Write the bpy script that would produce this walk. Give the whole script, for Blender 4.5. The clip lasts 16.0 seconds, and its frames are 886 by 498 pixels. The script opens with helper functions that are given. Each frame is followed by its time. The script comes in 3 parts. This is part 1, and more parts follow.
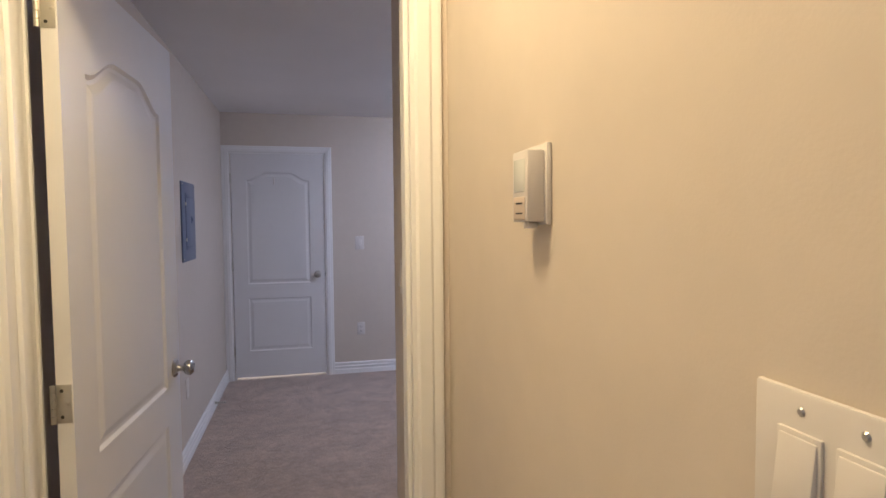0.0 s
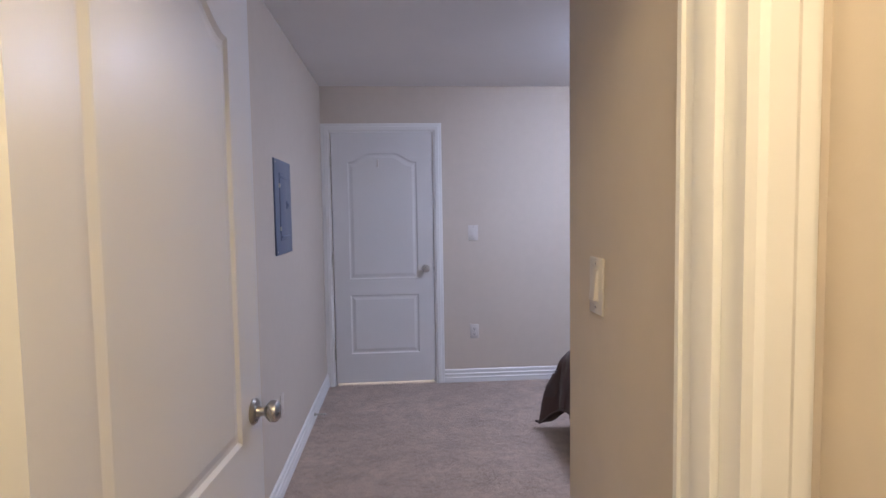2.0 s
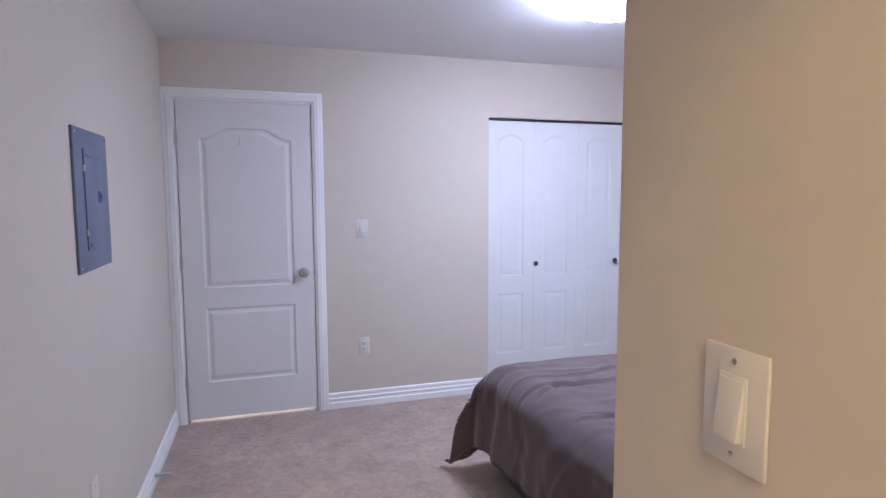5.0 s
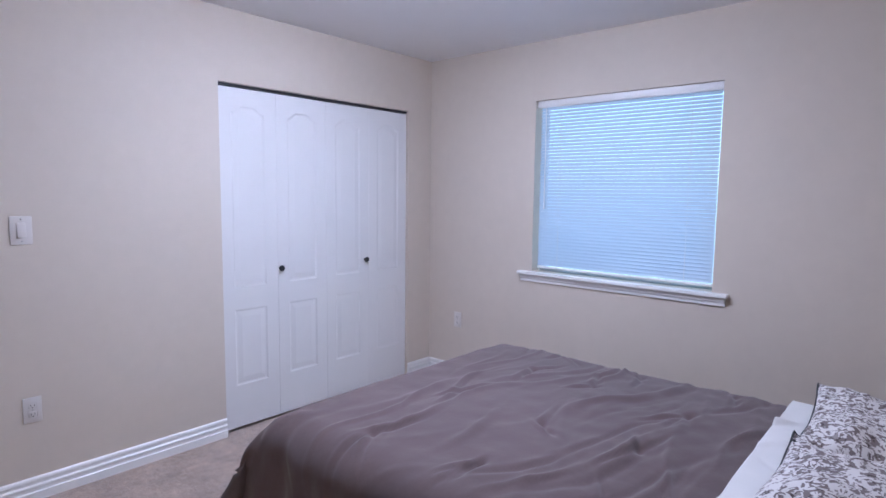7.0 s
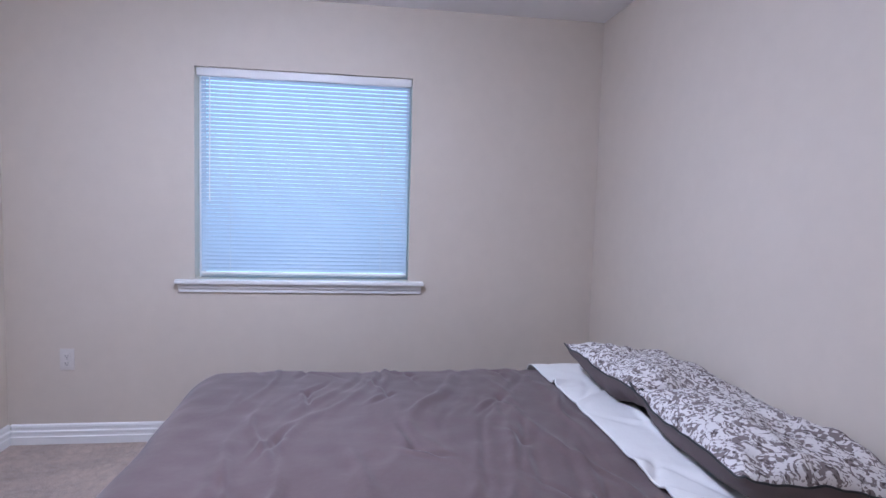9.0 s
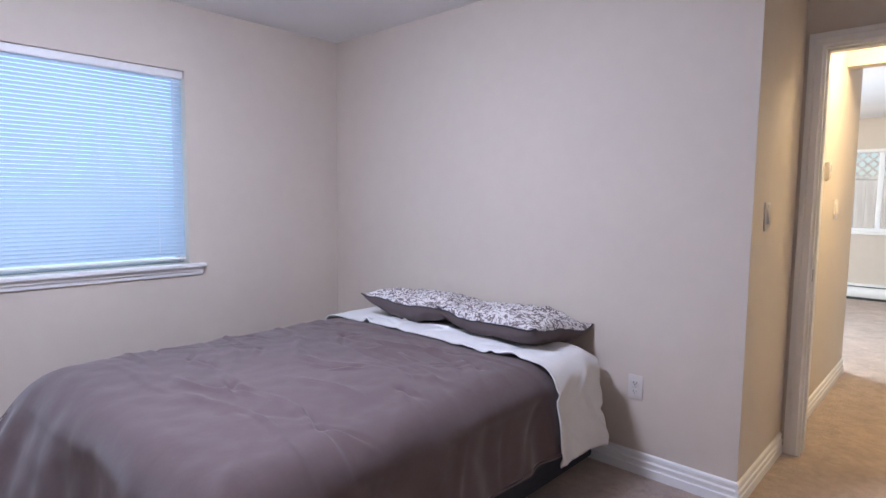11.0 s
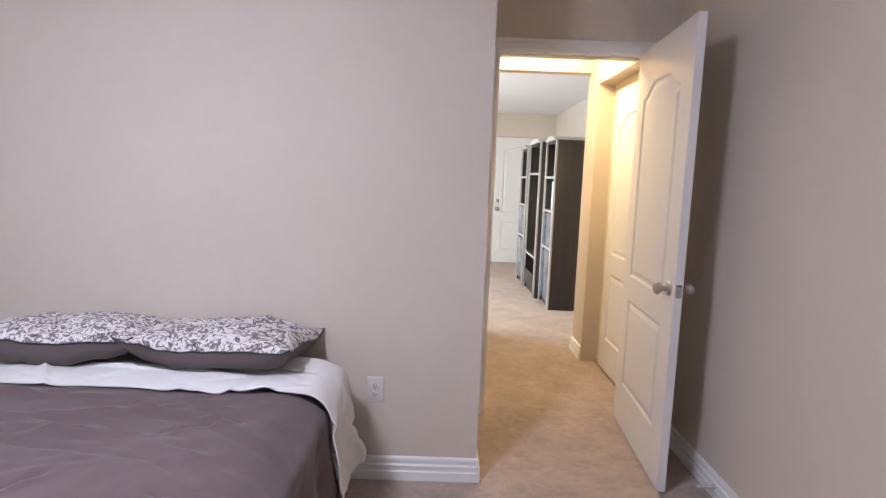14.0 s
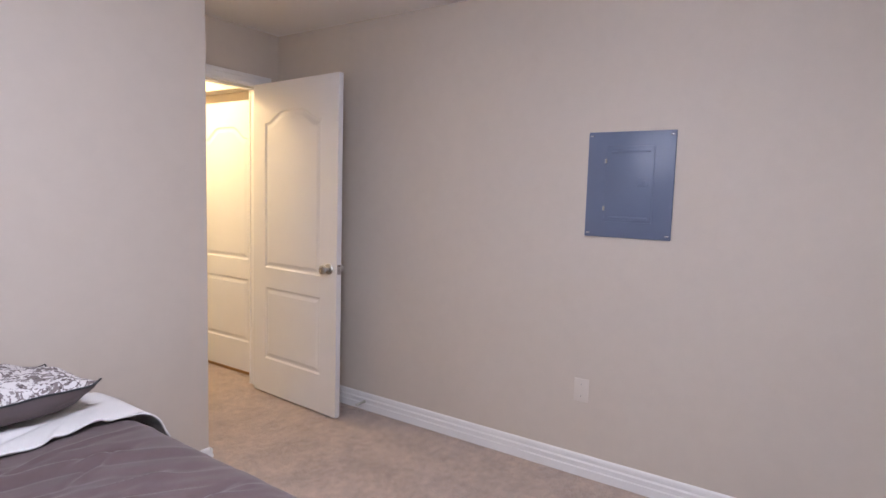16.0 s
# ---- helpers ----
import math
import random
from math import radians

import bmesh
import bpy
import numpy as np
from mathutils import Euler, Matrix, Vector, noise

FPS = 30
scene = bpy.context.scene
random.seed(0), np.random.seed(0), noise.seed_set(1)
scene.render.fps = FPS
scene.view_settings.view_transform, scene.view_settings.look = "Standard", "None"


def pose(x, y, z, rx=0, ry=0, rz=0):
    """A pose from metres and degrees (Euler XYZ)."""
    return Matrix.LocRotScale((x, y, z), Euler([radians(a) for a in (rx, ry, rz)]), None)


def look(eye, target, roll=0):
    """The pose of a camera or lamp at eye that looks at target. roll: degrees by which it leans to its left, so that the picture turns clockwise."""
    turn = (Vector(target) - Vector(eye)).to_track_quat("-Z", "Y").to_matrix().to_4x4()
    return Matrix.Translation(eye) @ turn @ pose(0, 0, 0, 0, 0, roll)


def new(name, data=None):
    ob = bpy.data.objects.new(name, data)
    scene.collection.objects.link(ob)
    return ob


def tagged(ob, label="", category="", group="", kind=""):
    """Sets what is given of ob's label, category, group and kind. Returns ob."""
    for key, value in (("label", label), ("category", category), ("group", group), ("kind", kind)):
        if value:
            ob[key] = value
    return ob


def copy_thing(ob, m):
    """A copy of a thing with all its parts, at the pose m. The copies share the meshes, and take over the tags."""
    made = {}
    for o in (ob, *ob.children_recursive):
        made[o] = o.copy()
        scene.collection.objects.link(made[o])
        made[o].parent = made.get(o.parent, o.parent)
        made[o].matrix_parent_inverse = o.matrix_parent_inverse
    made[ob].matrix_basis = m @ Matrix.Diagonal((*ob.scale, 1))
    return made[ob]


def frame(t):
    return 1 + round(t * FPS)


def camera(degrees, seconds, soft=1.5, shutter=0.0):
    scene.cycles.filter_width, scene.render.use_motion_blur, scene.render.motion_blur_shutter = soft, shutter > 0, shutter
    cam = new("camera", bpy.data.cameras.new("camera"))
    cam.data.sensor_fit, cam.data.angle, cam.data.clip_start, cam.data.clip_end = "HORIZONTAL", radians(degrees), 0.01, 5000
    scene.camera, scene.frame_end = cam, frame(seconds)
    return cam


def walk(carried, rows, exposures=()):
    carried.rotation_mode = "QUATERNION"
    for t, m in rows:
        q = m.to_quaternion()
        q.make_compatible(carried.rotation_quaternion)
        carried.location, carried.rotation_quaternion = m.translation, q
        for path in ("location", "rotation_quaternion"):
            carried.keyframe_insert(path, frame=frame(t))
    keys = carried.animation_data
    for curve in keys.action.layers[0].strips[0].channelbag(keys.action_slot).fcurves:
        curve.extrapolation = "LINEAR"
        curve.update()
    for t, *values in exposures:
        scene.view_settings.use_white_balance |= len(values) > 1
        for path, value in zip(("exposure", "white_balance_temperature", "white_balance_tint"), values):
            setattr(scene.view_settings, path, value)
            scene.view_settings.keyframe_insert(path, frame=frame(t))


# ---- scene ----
cam = camera(75.8, 16.0)
PATH = [
    (0, (0.728, -0.372, 1.432), (1.191, 1.572, 1.331), -0.5),
    (0.5, (0.680, -0.187, 1.413), (0.973, 1.789, 1.314), -0.6),
    (1, (0.658, 0.007, 1.400), (0.868, 1.994, 1.300), -0.7),
    (1.5, (0.676, 0.224, 1.391), (0.830, 2.215, 1.281), -0.7),
    (2, (0.633, 0.401, 1.396), (0.773, 2.392, 1.268), -0.9),
    (2.5, (0.567, 0.546, 1.403), (0.738, 2.535, 1.270), -0.8),
    (3, (0.607, 0.726, 1.401), (0.812, 2.712, 1.261), -0.6),
    (5.5, (0.607, 1.307, 1.452), (1.431, 3.121, 1.253), 0.1),
    (6, (0.524, 1.509, 1.403), (1.631, 3.167, 1.225), 0.3),
    (6.5, (0.559, 1.712, 1.432), (1.850, 3.227, 1.233), 0.6),
    (7, (0.561, 1.987, 1.415), (2.056, 3.301, 1.217), 0.7),
    (7.5, (0.594, 2.307, 1.373), (2.305, 3.325, 1.178), 1.1),
    (8, (0.667, 2.623, 1.383), (2.536, 3.308, 1.191), 1.3),
    (8.5, (0.670, 2.867, 1.353), (2.652, 3.068, 1.178), 1.5),
    (9, (0.629, 3.163, 1.320), (2.604, 2.886, 1.172), 1.7),
    (9.5, (0.531, 3.615, 1.310), (2.370, 2.841, 1.171), 1.9),
    (10, (0.392, 4.039, 1.279), (2.044, 2.917, 1.152), 1.3),
    (12.5, (0.569, 4.466, 1.332), (1.507, 2.719, 1.073), 1.6),
    (13, (0.783, 4.384, 1.328), (1.482, 2.528, 1.068), 1.8),
    (13.5, (1.008, 4.275, 1.356), (1.412, 2.333, 1.097), 1.9),
    (14, (1.262, 4.232, 1.353), (1.243, 2.248, 1.103), 2.1),
    (14.5, (1.567, 4.272, 1.378), (1.136, 2.334, 1.136), 2.0),
    (15, (1.810, 4.379, 1.412), (1.065, 2.539, 1.169), 1.5),
    (15.5, (2.331, 4.275, 1.352), (1.029, 2.770, 1.149), 2.0),
    (16, (2.661, 4.225, 1.362), (1.004, 3.120, 1.176), 1.7),
]
EXPOSURES = [(0.0, -0.76, 5950, 10), (1.5, -0.58, 5850, 10), (2.5, -0.28, 5800, 10), (3.2, -0.04, 5780, 10), (5.5, -0.02, 5720, 10), (6.5, -0.10, 5730, 10), (8.0, -0.16, 5760, 10), (9.5, -0.10, 5790, 10), (12.5, 0.12, 6300, 10), (16.0, 0.1, 6600, 10)]
walk(cam, [(t, look(e, g, r)) for t, e, g, r in PATH], EXPOSURES)

# ---------------------------------------------------------------- world and light
world = bpy.data.worlds.new("sky")
scene.world = world
world.use_nodes = True
wn = world.node_tree.nodes
sky = wn.new("ShaderNodeTexSky")
sky.sky_type = "NISHITA"
sky.sun_disc = False
sky.sun_elevation, sky.sun_rotation = radians(55), radians(8)
wn["Background"].inputs["Strength"].default_value = 0.15
world.node_tree.links.new(sky.outputs[0], wn["Background"].inputs["Color"])
sun_data = bpy.data.lights.new("sun", "SUN")
sun_data.energy, sun_data.angle, sun_data.color = 5.0, radians(4), (1, 0.95, 0.88)
sun = new("sun", sun_data)
sun.matrix_world = look((0, 6, 8), (-0.4, 3.0, 3.6))


def area(name, eye, target, w, h, power, color):
    d = bpy.data.lights.new(name, "AREA")
    d.shape, d.size, d.size_y, d.energy, d.color = "RECTANGLE", w, h, power, color
    o = new(name, d)
    o.matrix_world = look(eye, target)
    return o


LAMP_BEDROOM, LAMP_HALL, LAMP_LIVING = 135.0, 92.0, 36.0
COOL, WARM = (0.75, 0.78, 1.0), (1.0, 0.75, 0.41)
area("window_daylight", (4.20, 3.65, 1.45), (3.8, 3.65, 1.45), 2.0, 1.5, 18.0, (0.46, 0.76, 1.0))
area("living_daylight", (3.72, -1.95, 1.25), (0.9, -0.9, 0.0), 1.8, 1.9, 220, (0.80, 0.90, 1.0))


# ---------------------------------------------------------------- materials
class Mat:
    """A node material in the making."""

    def __init__(self, name, color, rough=0.6, metal=0.0, spec=0.5):
        self.m = bpy.data.materials.new(name)
        self.m.use_nodes = True
        self.t = self.m.node_tree
        self.b = self.t.nodes["Principled BSDF"]
        self.b.inputs["Base Color"].default_value = (*color, 1)
        self.b.inputs["Roughness"].default_value = rough
        self.b.inputs["Metallic"].default_value = metal
        self.b.inputs["Specular IOR Level"].default_value = spec
        self.color = color
        self.geo = self.t.nodes.new("ShaderNodeTexCoord")
        self.height = None

    def node(self, kind, **values):
        n = self.t.nodes.new(kind)
        for k, v in values.items():
            n.inputs[k].default_value = v
        return n

    def link(self, a, b):
        self.t.links.new(a, b)

    def noise(self, scale, detail=3.0, rough=0.55, distortion=0.0, stretch=(1, 1, 1)):
        mp = self.node("ShaderNodeMapping")
        mp.inputs["Scale"].default_value = stretch
        self.link(self.geo.outputs["Object"], mp.inputs["Vector"])
        n = self.node("ShaderNodeTexNoise", Scale=scale, Detail=detail, Roughness=rough, Distortion=distortion)
        self.link(mp.outputs[0], n.inputs["Vector"])
        return n.outputs["Fac"]

    def ramp(self, fac, lo, hi, c0, c1):
        r = self.node("ShaderNodeValToRGB")
        r.color_ramp.elements[0].position, r.color_ramp.elements[1].position = lo, hi
        r.color_ramp.elements[0].color, r.color_ramp.elements[1].color = (*c0, 1), (*c1, 1)
        self.link(fac, r.inputs["Fac"])
        return r.outputs["Color"]

    def vary(self, scale, amount, detail=4.0, stretch=(1, 1, 1)):
        """Multiply the colour by a noise between 1 - amount and 1 + amount."""
        c = self.ramp(self.noise(scale, detail, stretch=stretch), 0.3, 0.7, (1 - amount,) * 3, (1 + amount,) * 3)
        mx = self.node("ShaderNodeMix")
        mx.data_type, mx.blend_type = "RGBA", "MULTIPLY"
        mx.inputs["Factor"].default_value = 1.0
        old = self.b.inputs["Base Color"]
        if old.is_linked:
            self.link(old.links[0].from_socket, mx.inputs[6])
        else:
            mx.inputs[6].default_value = (*self.color, 1)
        self.link(c, mx.inputs[7])
        self.link(mx.outputs[2], old)
        return self

    def bump(self, scale, strength, dist=0.002, detail=3.0, stretch=(1, 1, 1)):
        n = self.node("ShaderNodeBump", Strength=strength, Distance=dist)
        self.link(self.noise(scale, detail, stretch=stretch), n.inputs["Height"])
        if self.height:
            self.link(self.height, n.inputs["Normal"])
        self.height = n.outputs["Normal"]
        self.link(self.height, self.b.inputs["Normal"])
        return self

    def gloss(self, scale, lo, hi):
        c = self.ramp(self.noise(scale, 4), 0.3, 0.7, (lo,) * 3, (hi,) * 3)
        self.link(c, self.b.inputs["Roughness"])
        return self


def glow(name, color, strength):
    m = Mat(name, (0.9, 0.9, 0.88), 0.3)
    m.b.inputs["Emission Color"].default_value = (*color, 1)
    m.b.inputs["Emission Strength"].default_value = strength
    return m.m


WALL = Mat("wall_paint", (0.60, 0.53, 0.45), 0.62, spec=0.3).vary(0.9, 0.03).vary(14, 0.015).bump(260, 0.12, 0.0015).bump(38, 0.05, 0.003).m
CEIL = Mat("ceiling_paint", (0.81, 0.80, 0.80), 0.85, spec=0.2).vary(1.1, 0.03).bump(150, 0.35, 0.003).m
WHITE = Mat("white_trim_paint", (0.80, 0.79, 0.77), 0.38).vary(2.0, 0.02).bump(90, 0.04, 0.001).gloss(6, 0.32, 0.46).m
DOOR = Mat("white_door_paint", (0.70, 0.69, 0.68), 0.36).vary(1.6, 0.025).bump(60, 0.10, 0.0012, stretch=(6, 6, 0.5)).gloss(5, 0.3, 0.45).m
PLASTIC = Mat("white_plastic", (0.64, 0.60, 0.56), 0.35).vary(20, 0.015).m
SLOT = Mat("dark_slot", (0.03, 0.028, 0.025), 0.6).m
NICKEL = Mat("satin_nickel", (0.48, 0.46, 0.44), 0.28, 1.0).gloss(30, 0.22, 0.36).m
STEEL = Mat("hinge_steel", (0.58, 0.56, 0.50), 0.35, 1.0).gloss(40, 0.28, 0.45).m
BLACK = Mat("black_paint", (0.015, 0.015, 0.017), 0.45).m
PANELGREY = Mat("blue_grey_enamel", (0.135, 0.165, 0.245), 0.42).vary(5, 0.05).bump(180, 0.06, 0.001).m
CARPET = Mat("beige_carpet", (0.47, 0.36, 0.29), 0.95, spec=0.1)
CARPET.vary(1.3, 0.10).vary(6.0, 0.17).vary(24, 0.10, 3).vary(210, 0.34, 2)
CARPET.bump(220, 0.9, 0.012, 2).bump(30, 0.5, 0.02)
CARPET.b.inputs["Sheen Weight"].default_value = 0.3
CARPET = CARPET.m
DUVET = Mat("taupe_cotton", (0.103, 0.070, 0.068), 0.78, spec=0.25).vary(2.5, 0.06).vary(60, 0.04).bump(700, 0.15, 0.0008).bump(30, 0.18, 0.006)
DUVET.b.inputs["Sheen Weight"].default_value = 0.25
DUVET = DUVET.m
GREYPILLOW = Mat("grey_taupe_cotton", (0.125, 0.098, 0.098), 0.8, spec=0.25).vary(4, 0.08).bump(600, 0.15, 0.0008).bump(28, 0.2, 0.005).m
SHEET = Mat("white_cotton", (0.70, 0.68, 0.65), 0.8, spec=0.2).vary(5, 0.03).bump(600, 0.1, 0.0008).bump(30, 0.3, 0.006).m
NAVY = Mat("black_bed_base_cloth", (0.022, 0.024, 0.032), 0.8).vary(30, 0.2).bump(500, 0.3, 0.001).m
WOODDARK = Mat("black_brown_laminate", (0.030, 0.024, 0.022), 0.42).vary(3, 0.25, stretch=(8, 8, 0.6)).bump(50, 0.08, 0.001, stretch=(8, 8, 0.5)).m
CABFRAME = Mat("grey_beige_laminate", (0.42, 0.40, 0.38), 0.4).vary(4, 0.08, stretch=(6, 6, 0.6)).m
SMOKED = Mat("smoked_glass", (0.13, 0.14, 0.17), 0.12, spec=0.7).m
# solid colour for the window's pale reflection in the cabinet
REFLECTION = Mat("pale_blue_reflection", (0.62, 0.68, 0.80), 0.7).vary(12, 0.06).m
OAK = Mat("orange_oak_threshold", (0.42, 0.22, 0.07), 0.45).vary(8, 0.2, stretch=(1, 8, 8)).m
GROUND = Mat("pale_gravel_ground", (0.38, 0.37, 0.35), 0.9).vary(3, 0.15).vary(60, 0.25).bump(50, 0.6, 0.02).m
FENCEWOOD = Mat("weathered_cedar", (0.58, 0.53, 0.47), 0.8).vary(2, 0.2, stretch=(6, 6, 0.5)).bump(40, 0.3, 0.003, stretch=(6, 6, 0.5)).m
VINYL = Mat("white_vinyl", (0.82, 0.83, 0.84), 0.3).m
SIDING = Mat("house_wall_stucco", (0.5, 0.47, 0.42), 0.9).vary(4, 0.08).bump(90, 0.4, 0.004).m

# blue daylight is put into the white slats' base and translucent colours
blind = Mat("blue_tinted_blind_slat", (0.50, 0.58, 0.66), 0.45)
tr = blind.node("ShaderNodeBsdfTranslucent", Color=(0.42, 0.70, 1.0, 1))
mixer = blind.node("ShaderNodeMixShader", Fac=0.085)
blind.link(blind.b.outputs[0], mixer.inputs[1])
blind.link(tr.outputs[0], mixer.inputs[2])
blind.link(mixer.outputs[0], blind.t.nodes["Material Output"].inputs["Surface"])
BLIND = blind.m

scroll = Mat("white_cotton_grey_scroll_print", (0.64, 0.61, 0.59), 0.8, spec=0.2)
pa = scroll.noise(30, 1.5, 0.5, 2.4)
ink = scroll.ramp(pa, 0.515, 0.535, (0.64, 0.61, 0.59), (0.20, 0.165, 0.16))
pb = scroll.noise(50, 1.0, 0.5, 1.2)
ink2 = scroll.ramp(pb, 0.60, 0.62, (1, 1, 1), (0.45, 0.42, 0.42))
mm = scroll.node("ShaderNodeMix")
mm.data_type, mm.blend_type = "RGBA", "MULTIPLY"
mm.inputs["Factor"].default_value = 1.0
scroll.link(ink, mm.inputs[6])
scroll.link(ink2, mm.inputs[7])
scroll.link(mm.outputs[2], scroll.b.inputs["Base Color"])
scroll.bump(500, 0.12, 0.0008).bump(24, 0.25, 0.006)
PRINT = scroll.m

glass = bpy.data.materials.new("window_glass")
glass.use_nodes = True
gb = glass.node_tree.nodes["Principled BSDF"]
gb.inputs["Transmission Weight"].default_value = 1.0
gb.inputs["Roughness"].default_value = 0.0
gb.inputs["IOR"].default_value = 1.45
GLASS = glass
LAMP_B = glow("lamp_glass_cool", COOL, LAMP_BEDROOM)
LAMP_H = glow("lamp_glass_warm", WARM, LAMP_HALL)
LAMP_L = glow("lamp_glass_soft", (1.0, 0.82, 0.55), LAMP_LIVING)


# ---------------------------------------------------------------- mesh helpers
def finish(name, bm, mat, smooth=None):
    bmesh.ops.recalc_face_normals(bm, faces=bm.faces)
    me = bpy.data.meshes.new(name)
    bm.to_mesh(me)
    bm.free()
    me.materials.append(mat)
    if smooth is not None:
        me.shade_smooth()
        me.set_sharp_from_angle(angle=radians(smooth))
    return me


def part(name, bm, mat, parent, label="", smooth=35):
    o = new(name, finish(name, bm, mat, smooth))
    o.parent = parent
    return tagged(o, label)


def structure(name, bm, mat, label="", smooth=30, category=""):
    o = new(name, finish(name, bm, mat, smooth))
    return tagged(o, label, category, kind="structure")


def thing(name, m, label, category, group="", kind=""):
    o = new(name)
    o.empty_display_size = 0.1
    o.matrix_world = m
    return tagged(o, label, category, group, kind)


def box(bm, x0, x1, y0, y1, z0, z1, bev=0.0, seg=2):
    r = bmesh.ops.create_cube(bm, size=1, matrix=Matrix.LocRotScale(((x0 + x1) / 2, (y0 + y1) / 2, (z0 + z1) / 2), None, (abs(x1 - x0), abs(y1 - y0), abs(z1 - z0))))
    if bev:
        es = list({e for v in r["verts"] for e in v.link_edges})
        bmesh.ops.bevel(bm, geom=es, offset=bev, segments=seg, affect="EDGES", profile=0.5)
    return bm


def boxm(*a, **k):
    return box(bmesh.new(), *a, **k)


def lathe(bm, profile, m=Matrix(), n=24):
    """Turn (radius, height) pairs round the local z axis."""
    rings = []
    for r, h in profile:
        if r < 1e-5:
            rings.append([bm.verts.new(m @ Vector((0, 0, h)))])
        else:
            rings.append([bm.verts.new(m @ Vector((r * math.cos(2 * math.pi * i / n), r * math.sin(2 * math.pi * i / n), h))) for i in range(n)])
    for a, b in zip(rings, rings[1:]):
        for i in range(n):
            j = (i + 1) % n
            q = [a[i % len(a)], a[j % len(a)], b[j % len(b)], b[i % len(b)]]
            q = list(dict.fromkeys(q))
            if len(q) > 2:
                bm.faces.new(q)
    return bm


def extrude(bm, profile, a, b, out):
    """Run a profile of (outward, up) pairs from a to b; out is the outward unit vector."""
    a, b, out = Vector(a), Vector(b), Vector(out)
    up = Vector((0, 0, 1))
    ra = [bm.verts.new(a + out * p + up * q) for p, q in profile]
    rb = [bm.verts.new(b + out * p + up * q) for p, q in profile]
    n = len(profile)
    for i in range(n):
        j = (i + 1) % n
        bm.faces.new([ra[i], ra[j], rb[j], rb[i]])
    bm.faces.new(ra)
    bm.faces.new(rb[::-1])
    return bm


def wall(name, axis, at, thick, a, b, z0, z1, holes=(), label="beige painted drywall", mat=WALL):
    """A wall whose faces are at and at + thick on the axis, from a to b, with holes (a, b, z0, z1)."""
    bm = bmesh.new()
    cuts = sorted({a, b, *[h[0] for h in holes], *[h[1] for h in holes]})
    for p, q in zip(cuts, cuts[1:]):
        spans, mid = [(z0, z1)], (p + q) / 2
        for h in holes:
            if h[0] < mid < h[1]:
                spans = [s for lo, hi in spans for s in ((lo, min(hi, h[2])), (max(lo, h[3]), hi)) if s[1] - s[0] > 1e-4]
        for lo, hi in spans:
            if axis == "x":
                box(bm, at, at + thick, p, q, lo, hi)
            else:
                box(bm, p, q, at, at + thick, lo, hi)
    bmesh.ops.remove_doubles(bm, verts=bm.verts, dist=1e-5)
    return structure(name, bm, mat, label)


# ---------------------------------------------------------------- the plan
W, N, H = 3.835, 5.0, 2.40          # east wall, north wall, ceiling
HEAD, ALC = 1.815, 1.055             # headboard wall, alcove's side wall
DW0, DW1 = 0.94, 1.06              # the doorway's wall
HALLE, HALLW = 1.055, 0.140        # the hall's walls
BEAM0, BEAM1 = -0.28, -0.16
LS, LW, LE = -5.0, -0.56, 3.60    # living room

structure("floor", boxm(-0.9, 4.02, -5.3, 5.12, -0.08, 0), CARPET, "beige cut-pile wall-to-wall carpet")
structure("ceiling", boxm(-0.9, 4.02, -5.3, 5.12, H, H + 0.1), CEIL, "off-white painted textured ceiling")
DOOR1 = (0.073, 0.883, 0, 2.045)
CLOSET = (2.120, 3.588, 0, 2.005)
WIN = (2.908, 4.062, 0.892, 2.022)
wall("wall_north", "y", N, 0.12, -0.12, 4.02, 0, H, (DOOR1, CLOSET))
wall("wall_west", "x", -0.12, 0.12, DW1, N, 0, H)
wall("wall_east", "x", W, 0.17, 1.72, N, 0, H, (WIN,))
wall("wall_headboard", "y", 1.72, HEAD - 1.72, ALC, W, 0, H)
wall("wall_alcove", "x", ALC, 0.12, DW1, 1.72, 0, H)
wall("wall_doorway", "y", DW0, DW1 - DW0, -0.30, 1.175, 0, H, ((0.135, 0.970, 0, 2.04),))
wall("wall_hall_east", "x", HALLE, 0.12, -0.85, DW0, 0, H)
wall("wall_hall_west", "x", 0.02, HALLW - 0.02, 0.02, DW0, 2.06, H)
wall("wall_hall_recess", "x", -0.10, 0.12, 0.02, DW0, 0, H, ((0.155, 0.919, 0, 2.0),))
wall("wall_hall_end", "y", -0.28, 0.30, LW, HALLW, 0, H)
wall("wall_beam", "y", BEAM0, BEAM1 - BEAM0, HALLW, HALLE, 2.17, H)
wall("wall_living_south", "y", LS - 0.15, 0.15, -0.7, LE, 0, H, ((0.80, 1.79, 0.91, 2.0), (-0.515, 0.395, 0, 2.03)))
wall("wall_living_west", "x", LW - 0.12, 0.12, LS, 0.02, 0, H)
wall("wall_living_east", "x", LE, 0.15, LS, -0.85, 0, H, ((-2.95, -0.97, 0.25, 2.25),))
wall("wall_living_north", "y", -0.85, 0.12, HALLE + 0.12, LE, 0, H)
wall("wall_closet_back", "y", N + 0.62, 0.1, 2.0, 3.7, 0, H)
wall("wall_closet_west", "x", 2.0, 0.1, N + 0.12, N + 0.62, 0, H)
wall("wall_closet_east", "x", 3.6, 0.1, N + 0.12, N + 0.62, 0, H)
structure("roof", boxm(-1.1, 4.3, -5.6, 5.85, H + 0.1, H + 0.2), SIDING, "flat roof slab above the rooms")
structure("ground", boxm(-400, 400, -400, 400, -0.40, -0.20), GROUND, "pale gravel ground outside the house")

